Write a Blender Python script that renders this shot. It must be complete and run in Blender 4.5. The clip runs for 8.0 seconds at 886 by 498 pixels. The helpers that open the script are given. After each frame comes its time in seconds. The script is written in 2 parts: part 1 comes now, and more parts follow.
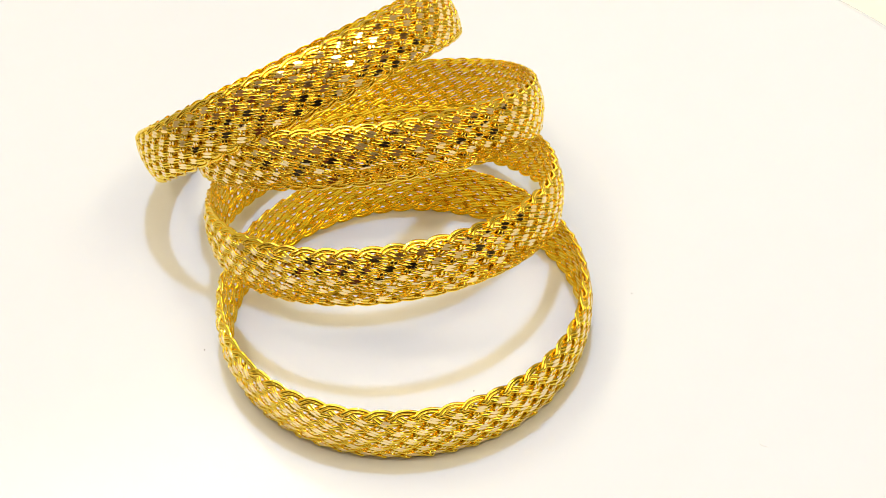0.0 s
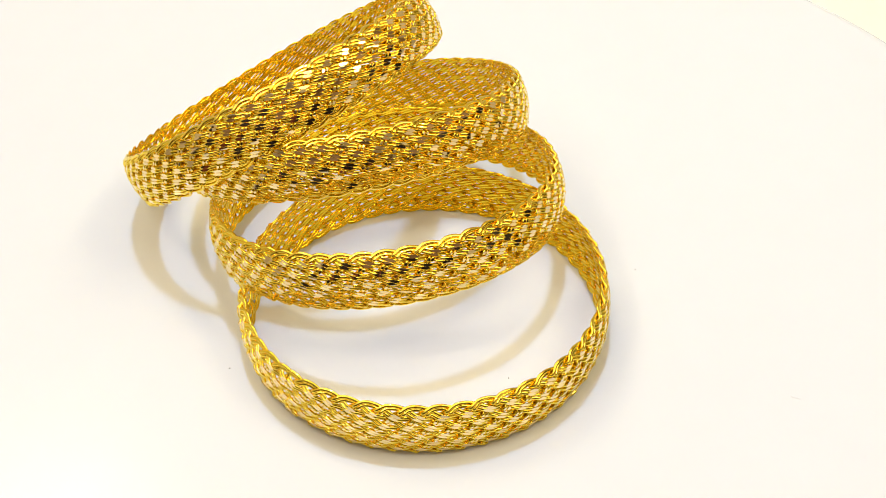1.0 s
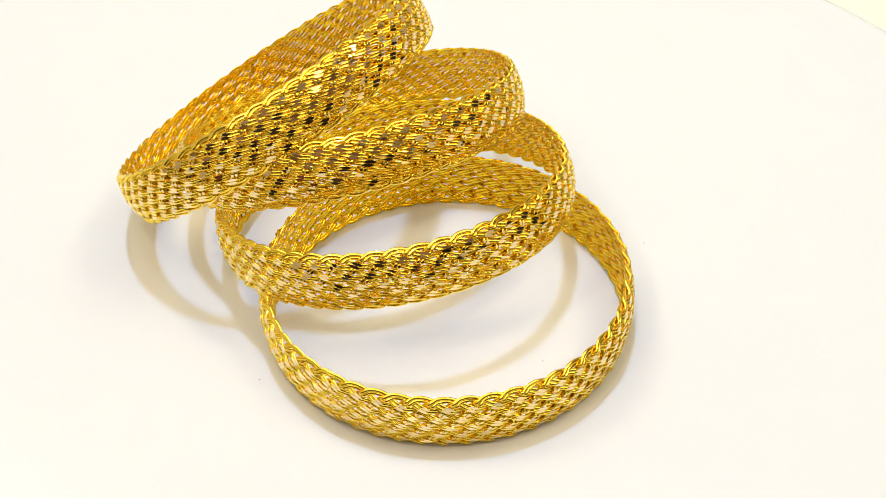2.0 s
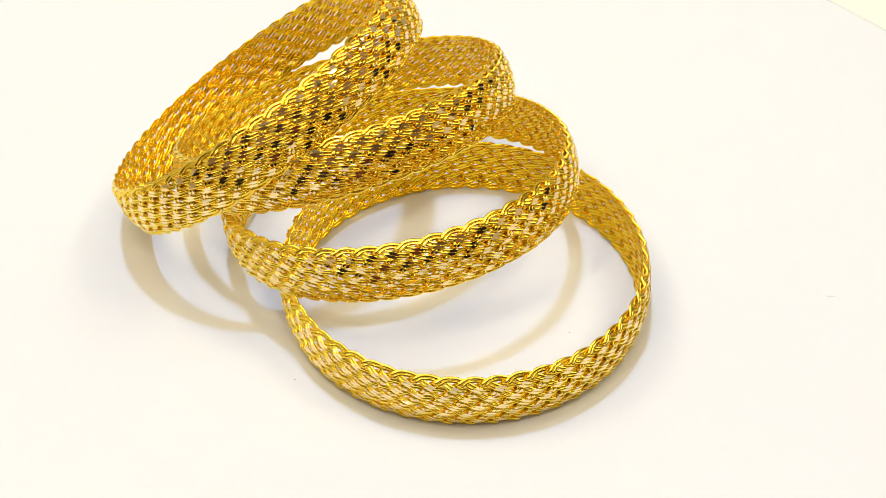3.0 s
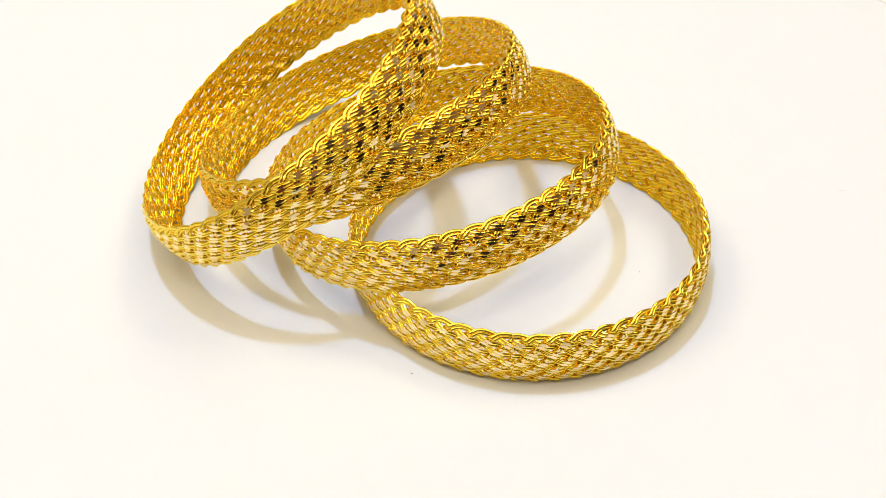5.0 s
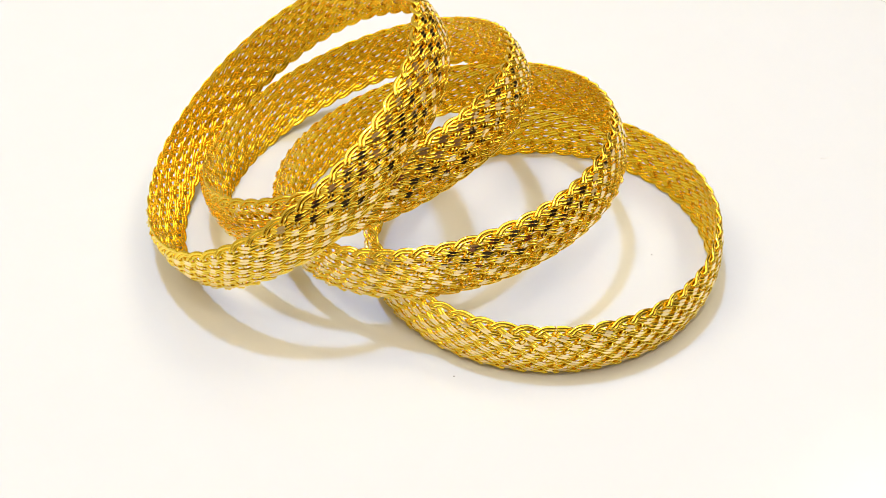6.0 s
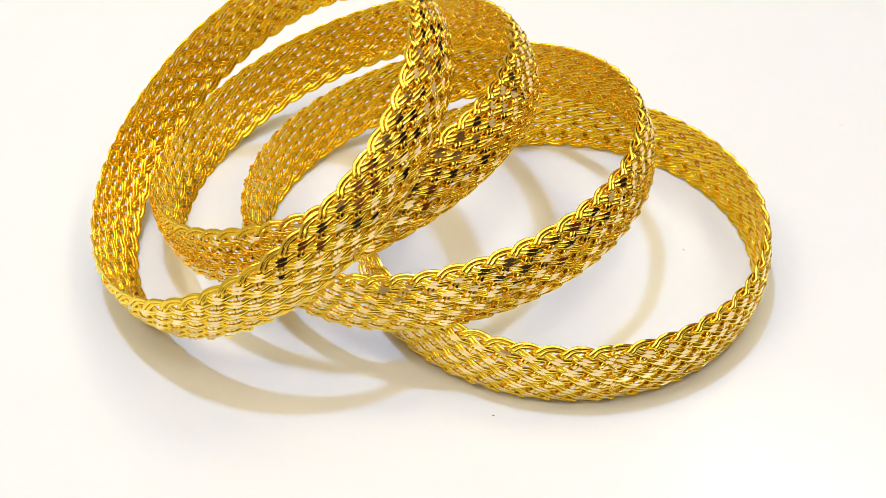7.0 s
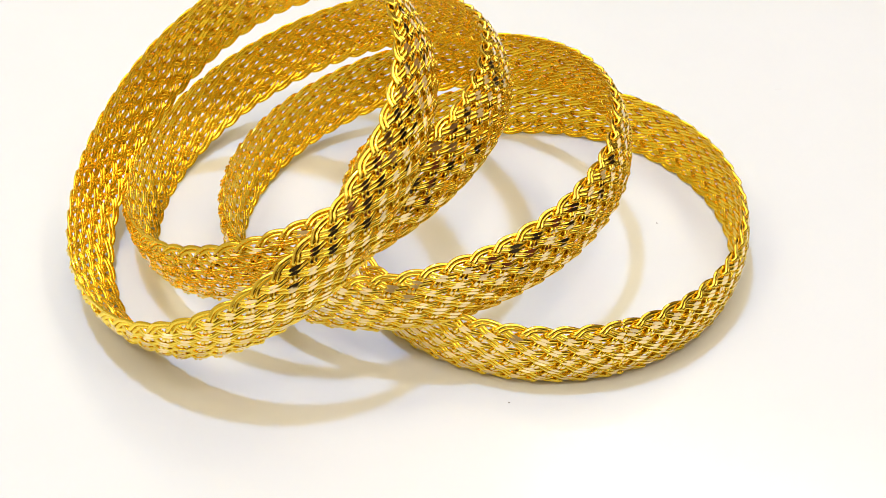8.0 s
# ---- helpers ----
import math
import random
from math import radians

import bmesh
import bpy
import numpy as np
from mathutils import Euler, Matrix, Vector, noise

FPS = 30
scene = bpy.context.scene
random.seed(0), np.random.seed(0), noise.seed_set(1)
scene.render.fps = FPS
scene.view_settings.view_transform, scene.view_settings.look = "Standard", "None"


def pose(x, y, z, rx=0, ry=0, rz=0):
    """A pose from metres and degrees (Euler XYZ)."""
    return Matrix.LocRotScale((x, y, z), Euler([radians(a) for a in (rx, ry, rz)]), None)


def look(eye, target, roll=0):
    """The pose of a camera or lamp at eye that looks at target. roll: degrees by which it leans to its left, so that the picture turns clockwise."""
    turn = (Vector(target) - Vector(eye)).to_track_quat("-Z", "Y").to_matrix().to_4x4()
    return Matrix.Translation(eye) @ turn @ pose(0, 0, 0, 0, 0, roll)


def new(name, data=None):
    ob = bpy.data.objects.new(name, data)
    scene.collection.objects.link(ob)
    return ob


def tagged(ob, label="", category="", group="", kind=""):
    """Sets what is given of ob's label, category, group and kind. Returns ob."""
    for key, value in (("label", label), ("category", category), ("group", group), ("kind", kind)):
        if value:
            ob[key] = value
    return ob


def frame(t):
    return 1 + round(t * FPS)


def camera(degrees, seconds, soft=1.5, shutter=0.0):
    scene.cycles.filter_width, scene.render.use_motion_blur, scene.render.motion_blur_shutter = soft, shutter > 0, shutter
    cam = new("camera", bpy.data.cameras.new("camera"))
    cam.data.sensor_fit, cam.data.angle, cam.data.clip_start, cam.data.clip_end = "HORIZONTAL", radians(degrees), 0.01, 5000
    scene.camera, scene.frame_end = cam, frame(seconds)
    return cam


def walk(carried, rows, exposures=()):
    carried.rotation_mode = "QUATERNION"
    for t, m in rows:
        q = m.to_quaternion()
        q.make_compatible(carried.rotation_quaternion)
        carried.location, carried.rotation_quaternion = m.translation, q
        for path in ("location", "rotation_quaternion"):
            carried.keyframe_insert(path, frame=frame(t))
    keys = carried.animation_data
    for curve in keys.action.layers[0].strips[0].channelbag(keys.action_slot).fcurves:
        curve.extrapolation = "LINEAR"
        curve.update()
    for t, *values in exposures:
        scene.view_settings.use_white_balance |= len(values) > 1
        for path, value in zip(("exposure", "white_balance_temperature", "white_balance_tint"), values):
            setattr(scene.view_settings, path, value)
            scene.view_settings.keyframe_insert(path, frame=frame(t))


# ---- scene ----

# ---------------------------------------------------------------- camera
cam = camera(33.0, 8.0, soft=0.55)
walk(cam, [
    (0.0, look((-0.14547, -0.12145, 0.18440), (0.03304, 0.01590, -0.01511), -4.638)),
    (0.5, look((-0.15990, -0.10806, 0.18577), (0.03114, 0.01374, -0.01318), -4.060)),
    (1.0, look((-0.17037, -0.08905, 0.18692), (0.03210, 0.01165, -0.01318), -2.921)),
    (1.5, look((-0.17575, -0.07526, 0.18539), (0.03174, 0.01219, -0.01459), -3.254)),
    (3.0, look((-0.19392, -0.02293, 0.18689), (0.02836, 0.00770, -0.01480), -1.191)),
    (3.5, look((-0.19648, -0.00175, 0.18538), (0.02561, 0.01068, -0.01549), -1.060)),
    (4.0, look((-0.19735, 0.03029, 0.18476), (0.02827, 0.01077, -0.01494), 1.738)),
    (4.5, look((-0.19883, 0.04241, 0.18489), (0.02563, 0.01120, -0.01417), 0.001)),
    (6.0, look((-0.18800, 0.09149, 0.18659), (0.02198, 0.01123, -0.01377), 0.561)),
    (6.5, look((-0.16889, 0.09893, 0.17530), (0.03589, 0.00469, -0.02367), -0.127)),
    (7.0, look((-0.14605, 0.10648, 0.16148), (0.04765, -0.00584, -0.03727), 1.332)),
    (7.5, look((-0.13904, 0.11837, 0.16050), (0.04455, -0.01015, -0.03754), 1.804)),
    (8.0, look((-0.13315, 0.12859, 0.15891), (0.04338, -0.01499, -0.03885), 1.604)),
], [(0.0, 0.05, 6500, 10), (2.5, 0.05, 6460, 10), (5.5, 0.05, 6350, 10.5), (8.0, 0.05, 6270, 11)])

# ---------------------------------------------------------------- light
world = bpy.data.worlds.new("world")
scene.world = world
world.use_nodes = True
world.node_tree.nodes["Background"].inputs[0].default_value = (1.0, 0.97, 0.92, 1)
world.node_tree.nodes["Background"].inputs[1].default_value = 0.3


def area_lamp(name, place, target, size, power, colour):
    data = bpy.data.lights.new(name, "AREA")
    data.shape, data.size, data.size_y = "RECTANGLE", size[0], size[1]
    data.energy, data.color = power, colour
    lamp = new(name, data)
    lamp.matrix_world = look(place, target)
    return lamp


# a strong unseen spot over the plate, placed by the cast shadows, its blue offsetting the warm fill
area_lamp("unseen_lamp", (0.275, 0.105, 1.40), (0.02, 0.02, 0), (0.065, 0.065), 10.6, (0.36, 0.59, 1.0))
# weaker warm lamps, added over the ceiling for glints and to lift contact shadows
for x, y, power in [(-1.0, -0.5, 4.0), (-0.9, 0.7, 4.0), (0.1, 1.2, 3.0), (0.05, -1.15, 3.0), (-0.55, 0.1, 3.0), (-0.35, -0.75, 2.0), (-0.3, 0.8, 2.0), (0.55, 0.2, 2.0)]:
    area_lamp("unseen_lamp", (x, y, 1.68), (x * 0.6, y * 0.6, 0), (0.07, 0.07), power, (1.0, 0.88, 0.68))
# three wide added fills; their yellow stands in for light bounced off the gold
area_lamp("warm_fill_panel", (-0.05, 0.05, 1.66), (-0.05, 0.05, 0), (1.2, 1.2), 7.0, (1.0, 0.895, 0.575))
for y in (-0.95, 1.0):
    area_lamp("warm_fill_panel", (0.45, y, 1.66), (0.35, y * 0.8, 0), (0.9, 0.8), 13.0, (1.0, 0.895, 0.575))


# ---------------------------------------------------------------- materials
def material(name, colour, rough, metal=0.0):
    mat = bpy.data.materials.new(name)
    mat.use_nodes = True
    shader = mat.node_tree.nodes["Principled BSDF"]
    shader.inputs["Base Color"].default_value = (*colour, 1)
    shader.inputs["Roughness"].default_value = rough
    shader.inputs["Metallic"].default_value = metal
    return mat, mat.node_tree.nodes, mat.node_tree.links, shader


def mottled(name, dark, light, rough, scale, metal=0.0, bump=0.0, rough_swing=0.1):
    """A surface whose colour, gloss and relief vary at two scales."""
    mat, nodes, links, shader = material(name, light, rough, metal)
    where = nodes.new("ShaderNodeTexCoord")
    coarse, fine = nodes.new("ShaderNodeTexNoise"), nodes.new("ShaderNodeTexNoise")
    coarse.inputs["Scale"].default_value, fine.inputs["Scale"].default_value = scale, scale * 14
    for n in (coarse, fine):
        links.new(where.outputs["Object"], n.inputs["Vector"])
        n.inputs["Detail"].default_value = 4
    both = nodes.new("ShaderNodeMath")
    both.operation = "MULTIPLY_ADD"
    both.inputs[1].default_value = 0.6
    links.new(coarse.outputs["Fac"], both.inputs[0])
    half = nodes.new("ShaderNodeMath")
    half.operation = "MULTIPLY"
    half.inputs[1].default_value = 0.4
    links.new(fine.outputs["Fac"], half.inputs[0])
    links.new(half.outputs[0], both.inputs[2])
    mix = nodes.new("ShaderNodeMix")
    mix.data_type = "RGBA"
    mix.inputs["A"].default_value, mix.inputs["B"].default_value = (*dark, 1), (*light, 1)
    links.new(both.outputs[0], mix.inputs["Factor"])
    links.new(mix.outputs["Result"], shader.inputs["Base Color"])
    swing = nodes.new("ShaderNodeMapRange")
    swing.inputs["To Min"].default_value = max(0.02, rough - rough_swing)
    swing.inputs["To Max"].default_value = rough + rough_swing
    links.new(both.outputs[0], swing.inputs["Value"])
    links.new(swing.outputs[0], shader.inputs["Roughness"])
    if bump:
        relief = nodes.new("ShaderNodeBump")
        relief.inputs["Distance"].default_value = bump
        relief.inputs["Strength"].default_value = 0.5
        links.new(fine.outputs["Fac"], relief.inputs["Height"])
        links.new(relief.outputs[0], shader.inputs["Normal"])
    return mat


# one alloy: deeper inside and paler cuts put many or single light bounces into colour
GOLD_WIRE = mottled("gold_wire", (0.98, 0.695, 0.06), (1.0, 0.765, 0.095), 0.12, 180, 1.0, 0.00001, 0.06)
GOLD_INNER = mottled("gold_inner", (0.98, 0.65, 0.02), (1.0, 0.72, 0.045), 0.22, 160, 1.0, 0.00002, 0.08)
GOLD_CUT = mottled("gold_cut", (0.96, 0.725, 0.34), (0.99, 0.775, 0.40), 0.05, 220, 1.0, 0.0, 0.02)
WHITE_BOARD = mottled("white_board", (0.60, 0.60, 0.62), (0.64, 0.64, 0.655), 0.14, 9, 0.0, 0.00002, 0.03)
WHITE_BOARD.node_tree.nodes["Principled BSDF"].inputs["Specular IOR Level"].default_value = 0.5
CREAM = mottled("cream_counter", (0.66, 0.61, 0.53), (0.74, 0.70, 0.62), 0.3, 5)
WALL_PAINT = mottled("wall_paint", (0.58, 0.53, 0.45), (0.66, 0.61, 0.53), 0.7, 2)
# dark, red and brown of unseen walls, picked for what the cut facets reflect
REFLECTED_DARK = mottled("reflected_dark", (0.003, 0.002, 0.002), (0.014, 0.006, 0.004), 0.6, 3)
REFLECTED_RED = mottled("reflected_red", (0.09, 0.018, 0.008), (0.16, 0.036, 0.016), 0.4, 4)
CEILING_PAINT = mottled("ceiling_paint", (0.76, 0.73, 0.68), (0.84, 0.81, 0.76), 0.8, 2)
REFLECTED_BROWN = mottled("reflected_brown", (0.16, 0.10, 0.065), (0.29, 0.20, 0.13), 0.7, 2)
DUST = mottled("dust", (0.10, 0.09, 0.08), (0.22, 0.20, 0.18), 0.9, 4000)
DUST_PALE = mottled("pale_dust", (0.60, 0.57, 0.54), (0.72, 0.70, 0.67), 0.8, 4000)
FLOOR_TILE = mottled("floor_tile", (0.30, 0.26, 0.22), (0.40, 0.36, 0.31), 0.3, 3)


# ---------------------------------------------------------------- setting
def part(name, bm, mat, parent=None, label=""):
    """Links a bmesh as one mesh object under its parent."""
    mesh = bpy.data.meshes.new(name)
    bm.to_mesh(mesh)
    bm.free()
    mesh.materials.append(mat)
    ob = new(name, mesh)
    ob.parent = parent
    if label:
        tagged(ob, label)
    return ob


def box(bm, lo, hi, bevel=0.0):
    made = bmesh.ops.create_cube(bm, size=1)["verts"]
    for v in made:
        v.co = Vector([lo[i] + (v.co[i] + 0.5) * (hi[i] - lo[i]) for i in range(3)])
    if bevel:
        edges = list({e for v in made for e in v.link_edges})
        bmesh.ops.bevel(bm, geom=edges, offset=bevel, segments=3, affect="EDGES", profile=0.5)
    return bm


def slab(name, lo, hi, mat, label, category, bevel=0.0, kind="structure"):
    return tagged(part(name, box(bmesh.new(), lo, hi, bevel), mat), label, category, kind=kind)


X0, X1, Y0, Y1, Z0, Z1 = -1.6, 1.6, -1.6, 1.7, -0.9, 1.7
# unseen room; its pale ceiling is added to brighten what the wires reflect
slab("floor", (X0, Y0, Z0 - 0.1), (X1, Y1, Z0), FLOOR_TILE, "brown stone floor below the counter", "floor")
slab("ceiling", (X0, Y0, Z1), (X1, Y1, Z1 + 0.1), CEILING_PAINT, "unseen white ceiling above the counter, added for reflections", "ceiling")
slab("wall_east", (X1, Y0, Z0), (X1 + 0.1, Y1, Z1), WALL_PAINT, "cream painted wall of the shop", "wall")
slab("wall_north", (X0, Y1, Z0), (X1, Y1 + 0.1, Z1), WALL_PAINT, "cream painted wall of the shop", "wall")
# unseen walls added for the gold to reflect: dark, red and cream below on the viewer's side, brown above
BAND = 0.75
for number, (start, end, paint, words) in enumerate([
        (Y0, -0.75, REFLECTED_DARK, "dark brown"), (-0.75, -0.45, REFLECTED_RED, "deep red"), (-0.45, 0.15, REFLECTED_DARK, "dark brown"),
        (0.15, 0.40, REFLECTED_RED, "deep red"), (0.40, 0.95, REFLECTED_DARK, "dark brown")]):
    slab("wall_west_%d" % (number + 1), (X0 - 0.1, start, Z0), (X0, end, BAND), paint, words + " unseen wall behind the viewer, added for reflections", "wall")
slab("wall_west_upper", (X0 - 0.1, Y0, BAND), (X0, Y1, Z1), REFLECTED_BROWN, "brown unseen wall above the dark walls, added for reflections", "wall")
slab("wall_west_end", (X0 - 0.1, 0.95, Z0), (X0, Y1, BAND), WALL_PAINT, "cream unseen stretch of wall, added for reflections", "wall")
slab("wall_south_end", (X0, Y0 - 0.1, Z0), (-0.68, Y0, BAND), REFLECTED_DARK, "dark brown unseen wall behind the viewer, added for reflections", "wall")
slab("wall_south_middle", (-0.68, Y0 - 0.1, Z0), (0.05, Y0, BAND), WALL_PAINT, "cream unseen stretch of wall, added for reflections", "wall")
slab("wall_south", (0.05, Y0 - 0.1, Z0), (X1, Y0, BAND), REFLECTED_DARK, "dark brown unseen wall beside the counter, added for reflections", "wall")
slab("wall_south_upper", (X0, Y0 - 0.1, BAND), (X1, Y0, Z1), REFLECTED_BROWN, "brown unseen wall above the dark walls, added for reflections", "wall")
slab("counter", (-0.17, -0.9, -0.05), (1.1, 1.1, -0.012), CREAM, "cream counter top under the round white plate", "counter", 0.003)
slab("counter_base", (-0.13, -0.86, Z0), (1.06, 1.06, -0.05), CREAM, "cream counter base standing on the floor", "counter")


def turned(profile, steps):
    """A round body from (radius, height) pairs, from the middle of its top to the middle of its underside."""
    bm = bmesh.new()
    rings = []
    for r, z in profile:
        if r == 0:
            rings.append([bm.verts.new((0, 0, z))])
        else:
            rings.append([bm.verts.new((r * math.cos(2 * math.pi * k / steps), r * math.sin(2 * math.pi * k / steps), z)) for k in range(steps)])
    for a, b in zip(rings, rings[1:]):
        for k in range(steps):
            j = (k + 1) % steps
            corners = [a[0], b[k], b[j]] if len(a) == 1 else [a[k], b[0], a[j]] if len(b) == 1 else [a[k], b[k], b[j], a[j]]
            bm.faces.new(corners).smooth = True
    bmesh.ops.recalc_face_normals(bm, faces=bm.faces)
    return bm


EDGE = 0.146
plate_profile = [(0, 0), (0.04, 0), (0.08, 0), (0.11, 0), (EDGE - 0.005, 0)]
plate_profile += [(EDGE - 0.005 + 0.005 * math.sin(math.radians(a)), -0.005 + 0.005 * math.cos(math.radians(a))) for a in range(10, 100, 10)]
plate_profile += [(EDGE, -0.009), (EDGE - 0.002, -0.012), (0, -0.012)]
plate = tagged(part("display_plate", turned(plate_profile, 180), WHITE_BOARD), "round glossy white display plate under the gold bangles", "plate")
plate.location = (-0.002, 0.022, 0)


def speck(place, size, turn):
    """A grain of dust: a small uneven lump."""
    bm = bmesh.new()
    bmesh.ops.create_icosphere(bm, subdivisions=2, radius=size)
    for v in bm.verts:
        v.co *= 1 + 0.35 * noise.noise(v.co / size * 1.3 + Vector((*place, 0)) * 900)
        v.co.x *= 1.6
        v.co.z *= 0.6
    ob = tagged(part("dust_speck", bm, DUST), "tiny grey speck of dust on the plate", "dust", "specks of dust")
    ob.matrix_world = pose(*place, size * 0.5, 0, 0, turn)
    return ob


def fibre(place, turn):
    """A short curled thread that lies on the plate."""
    curve = bpy.data.curves.new("dust_fibre", "CURVE")
    curve.dimensions, curve.bevel_depth, curve.bevel_resolution = "3D", 0.00004, 2
    line = curve.splines.new("NURBS")
    points = [(-0.0007, 0.0005), (-0.0008, 0.0001), (-0.0005, -0.0003), (-0.0001, -0.0005), (0.0004, -0.0004), (0.0007, -0.0005)]
    line.points.add(len(points) - 1)
    for p, (x, y) in zip(line.points, points):
        p.co = (x, y, 0, 1)
    line.use_endpoint_u = True
    curve.materials.append(DUST_PALE)
    ob = tagged(new("dust_fibre", curve), "short curled pale thread lying on the plate", "dust")
    ob.matrix_world = pose(*place, 0.00005, 0, 0, turn)
    return ob


for place, size, turn in [((-0.0074, -0.0193), 0.00010, 20), ((-0.0238, 0.0265), 0.00011, 70), ((0.0268, -0.0303), 0.00009, 130)]:
    speck(place, size, turn)
fibre((0.0071, -0.0653), -70)


# ---------------------------------------------------------------- bangles
STRANDS = 12                      # strands side by side in the braid
WIRE, STEP = 0.000270, 0.00056    # radius of a wire, and the distance between the two of a strand
LIFT = 0.00033                    # by which strands rise and dip as they cross
CREST, STEEP_CREST = 0.00026, 0.00011    # by which shallow and steep strands rise higher still over the others
CUT = 0.000560                    # height at which the crossings are cut flat
INNER = 0.00039                   # depth to which the inside is burnished flat
DOME = 0.0011                     # bulge of the band's face
# corners of a wire's outline, closer together on the outer side, where it is cut
OUTLINE = np.radians([90, 74, 58, 40, 18, -15, -52, -90, -128, -165, 162, 140, 122, 106])
SIDES = len(OUTLINE)


def band_radius(angle, height, hoop):
    """Radius of the band's middle face at an angle and a height above its middle."""
    return (hoop["radius"] + hoop["oval"][0] * np.cos(2 * angle) + hoop["oval"][1] * np.sin(2 * angle)
            + hoop["cone"] * height / hoop["half"] + DOME * (1 - (height / hoop["half"]) ** 2))


def band_warp(angle, hoop):
    """By how much the bent hoop leaves its plane at an angle."""
    return hoop["warp"][0] * np.cos(2 * angle) + hoop["warp"][1] * np.sin(2 * angle)


def smooth(a, reach):
    """A running mean over a closed row of numbers."""
    kernel = np.ones(2 * reach + 1) / (2 * reach + 1)
    return np.convolve(np.concatenate([a[-reach:], a, a[:reach]]), kernel, "valid")


def strand_wires(index, hoop):
    """Two parallel wires that run up and down the band, over and under the others, from seam to seam, cut flat on their outer crossings: a mesh for each."""
    rng = np.random.RandomState(hoop["seed"] * 100 + index)
    radius, half = hoop["radius"], hoop["half"]
    around = 2 * math.pi * radius
    pitch = around / hoop["scallops"]
    top = 1.08 * half
    row = 4 * top / STRANDS
    up, down = STRANDS / 4 * pitch, STRANDS * 3 / 4 * pitch
    rise, fall = math.hypot(up, 2 * top), math.hypot(down, 2 * top)
    length = rise + fall
    count = int(length / 0.00009)
    # one up and down, evenly by length, with its corners rounded
    d = np.arange(count) / count * length
    rising = d < rise
    u = np.where(rising, d / rise, (d - rise) / fall)
    x = np.where(rising, u * up, up + u * down)
    y = np.where(rising, -top + 2 * top * u, top - 2 * top * u)
    side = np.where(rising, -1.0, 1.0)
    drift = x - d / length * (up + down)
    # crossings of the braid, counted along the strand from 0 at the lower rim
    phase = np.where(rising, u * STRANDS, STRANDS + u * STRANDS)
    drift, y, side = smooth(smooth(drift, 24), 17), smooth(smooth(y, 24), 17), smooth(side, 6)
    y *= (half - WIRE) / np.abs(y).max()
    x = drift + d / length * (up + down)
    # steep stretches bend more often, so they keep more of their points
    pick = np.unique(np.concatenate([np.nonzero(rising)[0][::2], np.nonzero(~rising)[0][::3]]))
    x, y, side, phase = x[pick], y[pick], side[pick], phase[pick]
    turns = int(hoop["scallops"] / STRANDS) + 4
    rounds = range(-2, turns)
    x = np.concatenate([x + k * (up + down) for k in rounds]) + index * pitch
    cell = np.concatenate([phase + 2 * k * STRANDS for k in rounds])
    y, side, phase = (np.tile(a, turns + 2) for a in (y, side, phase))
    shift = math.radians(hoop["first"]) * radius - 0.5 * pitch
    x = x + shift - math.floor(shift / (up + down)) * (up + down)
    start = math.radians(hoop["seam"]) * radius
    keep = (x >= start - 0.0002) & (x <= start + around + 0.0002)
    x, y, side, phase, cell = x[keep], y[keep], side[keep], phase[keep], cell[keep]
    n = len(x)
    unit = np.where(side > 0, fall, rise) / STRANDS
    cell = np.round(cell).astype(int) % 997
    tilt = np.clip(rng.normal(0, 1, (997, 2)), -1.7, 1.7) * (0.075, 0.11) * hoop["play"]
    kink = np.clip(rng.normal(0, 0.10, 997), -0.14, 0.14) * hoop["play"] * (rng.uniform(0, 1, 997) < 0.35)
    depth = rng.normal(0, 0.000025, (997, 3))
    slip = rng.normal(0, 0.00010, (997, 3))
    dx, dy = np.gradient(x), np.gradient(y)
    norm = np.hypot(dx, dy)
    tx, ty = dx / norm, dy / norm
    c, s = np.cos(OUTLINE) * WIRE, np.sin(OUTLINE) * WIRE
    made = []
    for wire in (-1, 1):
        # the two spread where they are cut and draw together between
        lat = wire * STEP / 2 * (0.96 + 0.04 * side * np.cos(math.pi * phase)) + rng.normal(0, 0.000012) + 0.00002 * np.sin(x * 900 + rng.uniform(0, 6))
        sx = (x - ty * lat)[:, None] - ty[:, None] * c
        sy = (y + tx * lat)[:, None] + tx[:, None] * c
        # each wire crests where the crossing strand passes under it
        q = phase - 0.52 * side * lat / unit
        shallow = q > STRANDS
        wave = np.where(shallow, 1.0, -1.0) * np.cos(math.pi * q)
        # over the rims it passes from the outside in, or back out, in one sweep
        for rim, way in ((0, 1), (STRANDS, -1), (2 * STRANDS, 1)):
            near = np.abs(q - rim) < 1
            wave = np.where(near, way * np.sin(math.pi / 2 * (q - rim)), wave)
        sz = (LIFT * wave + np.where(shallow, CREST, STEEP_CREST) * np.maximum(wave, 0) ** 2)[:, None] + s
        off = (q - np.round(q)) * unit
        along = off + slip[cell, wire]
        plane = (CUT + depth[cell, 0] + 0.5 * depth[cell, wire] + tilt[cell, 0] * off + kink[cell] * np.maximum(along, 0) + 8 * along ** 2)[:, None] + tilt[cell, 1][:, None] * (lat[:, None] + c)
        inside_rims = (np.abs(q - STRANDS) > 1.4) & (q > 1.4) & (q < 2 * STRANDS - 1.4)
        cut = (sz > plane) & inside_rims[:, None] & (wave[:, None] > 0)
        sz = np.maximum(np.where(cut, plane, sz), -INNER)
        angle = sx / radius
        r = band_radius(angle, sy, hoop) + sz
        verts = np.stack([r * np.cos(angle), r * np.sin(angle), sy + band_warp(angle, hoop)], 2)
        verts[0], verts[-1] = verts[0].mean(0), verts[-1].mean(0)    # closed ends
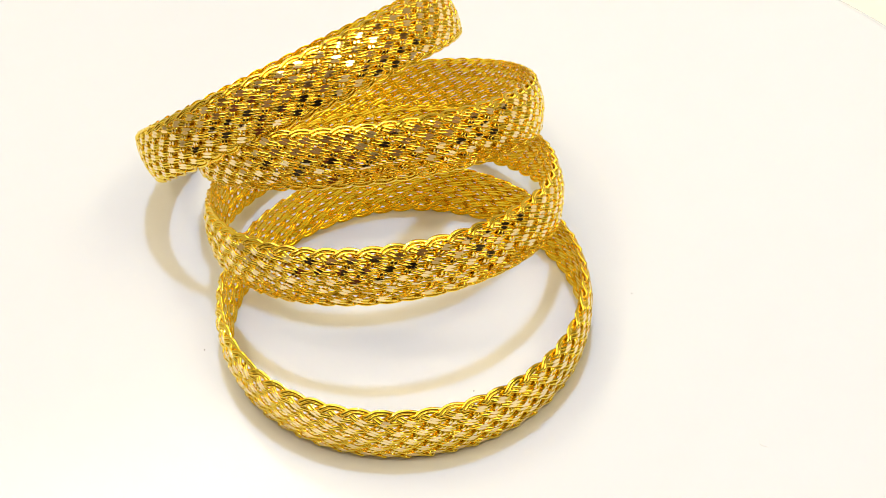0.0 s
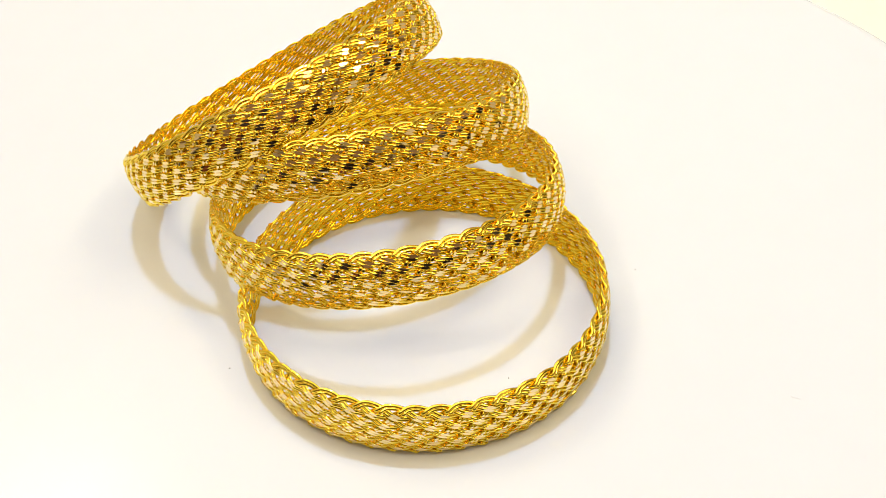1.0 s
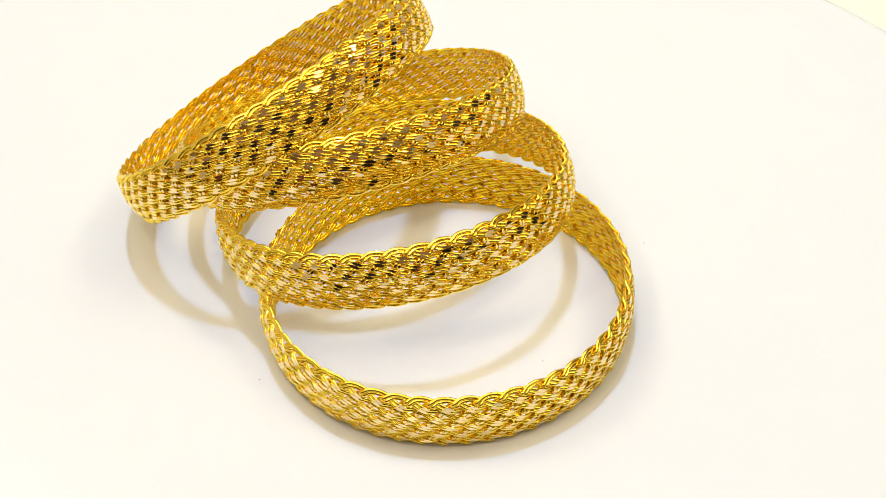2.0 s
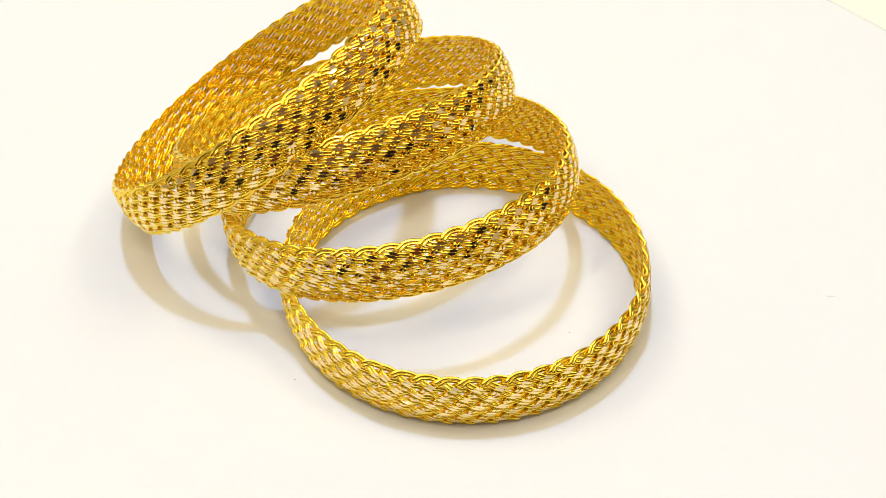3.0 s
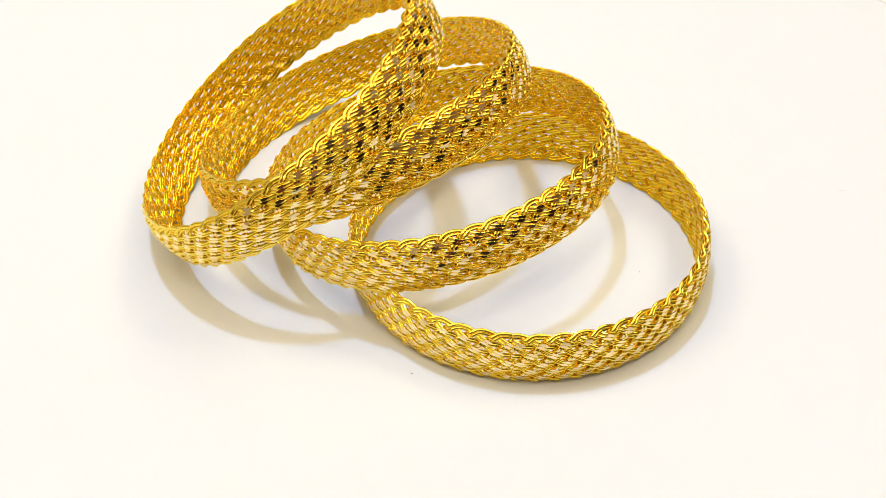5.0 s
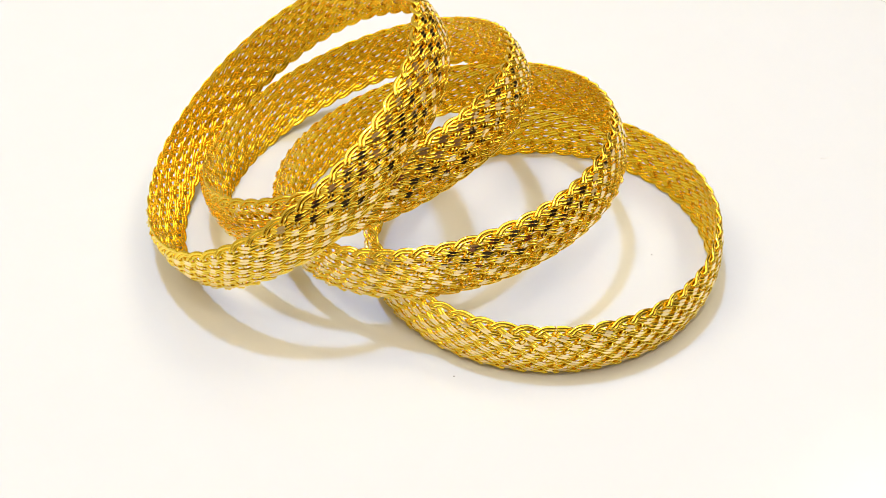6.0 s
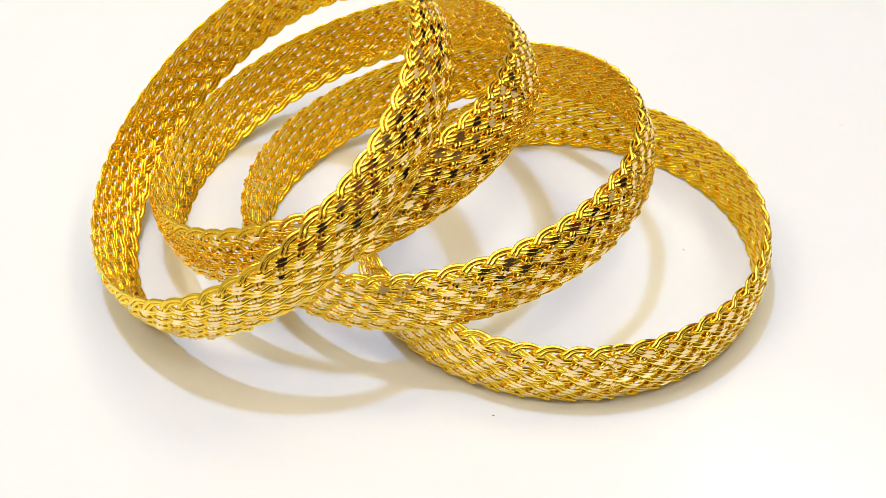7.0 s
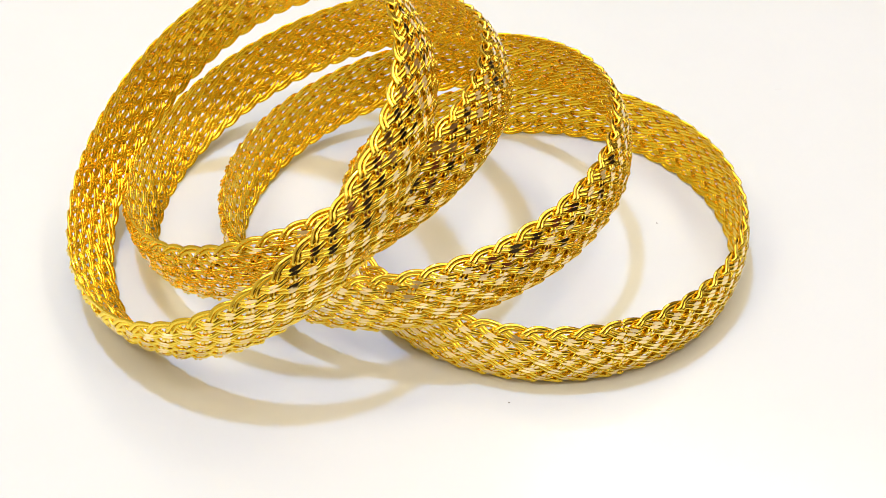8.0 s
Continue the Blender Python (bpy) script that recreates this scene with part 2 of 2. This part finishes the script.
        verts = verts.reshape(-1, 3)
        i = np.arange(n - 1)[:, None]
        k = np.arange(SIDES)[None, :]
        nk = (k + 1) % SIDES
        faces = np.stack([i * SIDES + nk, (i + 1) * SIDES + nk, (i + 1) * SIDES + k, i * SIDES + k], 2).reshape(-1, 4)
        cut_faces = cut.reshape(-1)[faces].all(1)
        mesh = bpy.data.meshes.new("wire")
        mesh.vertices.add(len(verts))
        mesh.vertices.foreach_set("co", verts.astype(np.float32).reshape(-1))
        mesh.loops.add(len(faces) * 4)
        mesh.loops.foreach_set("vertex_index", faces.astype(np.int32).reshape(-1))
        mesh.polygons.add(len(faces))
        mesh.polygons.foreach_set("loop_start", np.arange(len(faces), dtype=np.int32) * 4)
        mesh.polygons.foreach_set("use_smooth", ~cut_faces)
        inside = np.tile(np.roll(s, -1) + s < -0.2 * WIRE, n - 1)
        mesh.polygons.foreach_set("material_index", np.where(inside, 2, cut_faces).astype(np.int32))
        mesh.update()
        mesh.materials.append(GOLD_WIRE)
        mesh.materials.append(GOLD_CUT)
        mesh.materials.append(GOLD_INNER)
        made.append(mesh)
    return made


def seam_mesh(hoop):
    """The thin, lumpy line of solder where the ends of the band meet."""
    rng = np.random.RandomState(hoop["seed"])
    bm = bmesh.new()
    steps, around = 40, 8
    middle = math.radians(hoop["seam"])
    rings = []
    for i in range(steps + 1):
        y = (i / steps * 2 - 1) * (hoop["half"] - 0.0002)
        a = middle + rng.normal(0, 0.00006) / hoop["radius"]
        size = 0.00014 + rng.uniform(0, 0.00014)
        lift = band_radius(np.float64(a), y, hoop) + 0.00004 * math.sin(i * 1.3)
        ends = 0.3 if i in (0, steps) else 1.0
        rings.append([])
        for k in range(around):
            t = k / around * 2 * math.pi
            r, b = lift + 0.00030 * ends * math.sin(t), a + size * ends * math.cos(t) / hoop["radius"]
            rings[-1].append(bm.verts.new((r * math.cos(b), r * math.sin(b), y + band_warp(b, hoop))))
    for lower, upper in zip(rings, rings[1:]):
        for k in range(around):
            bm.faces.new((lower[k], lower[(k + 1) % around], upper[(k + 1) % around], upper[k])).smooth = True
    bm.faces.new(rings[0][::-1])
    bm.faces.new(rings[-1])
    bmesh.ops.recalc_face_normals(bm, faces=bm.faces)
    return bm


def bangle(place, lean, radius, oval_a, oval_b, cone, half, warp, seed, scallops, first, seam, play, label):
    axis = Vector((*lean, math.sqrt(1 - lean[0] ** 2 - lean[1] ** 2)))
    u = Vector((0, 1, 0)).cross(axis).normalized()
    v = axis.cross(u)
    hoop = {"radius": radius, "oval": (oval_a, oval_b), "cone": cone, "half": half, "warp": warp, "seed": seed,
            "scallops": scallops, "first": first, "seam": seam, "play": play}
    thing = new("bangle")
    thing.matrix_world = Matrix.Translation(place) @ Matrix((u, v, axis)).transposed().to_4x4()
    for i in range(STRANDS):
        for mesh in strand_wires(i, hoop):
            wire = new("wire", mesh)
            wire.parent = thing
    part("solder_seam", seam_mesh(hoop), GOLD_WIRE, thing, "thin lumpy line of gold solder")
    return tagged(thing, label, "bangle", "stack of gold bangles")


# middle, lean of the axis, radius, oval, cone, half width and warp of each hoop
BANGLES = [
    ((0.00000, 0.00000, 0.00563), (0.00000, 0.00000), 0.03102, -0.00030, 0.00012, 0.00014, 0.00535, (0.00000, 0.00000)),
    ((0.01376, 0.01354, 0.01324), (0.18532, 0.19006), 0.03103, -0.00031, 0.00040, 0.00001, 0.00512, (-0.00006, 0.00028)),
    ((0.02620, 0.02564, 0.01796), (0.31341, 0.29875), 0.03121, 0.00019, -0.00008, -0.00004, 0.00510, (0.00027, 0.00006)),
    ((0.02364, 0.03972, 0.02309), (0.15612, 0.58108), 0.03073, -0.00071, -0.00013, -0.00012, 0.00506, (0.00013, 0.00010)),
]
# scallops round the rim, degrees of the first cut, degrees of the seam, unevenness of the cuts, label
WEAVES = [
    (52.5, 183.5, 160.5, 0.55, "gold woven wire bangle lying flat on the white plate"),
    (53.6, 195.2, 40.0, 1.0, "gold woven wire bangle leaning on the flat bangle"),
    (53.7, 251.9, 60.0, 1.0, "gold woven wire bangle leaning in the middle of the stack"),
    (52.5, 215.0, 90.0, 1.0, "gold woven wire bangle leaning steeply on top of the stack"),
]
for number, (values, weave) in enumerate(zip(BANGLES, WEAVES)):
    bangle(*values, number + 1, *weave)
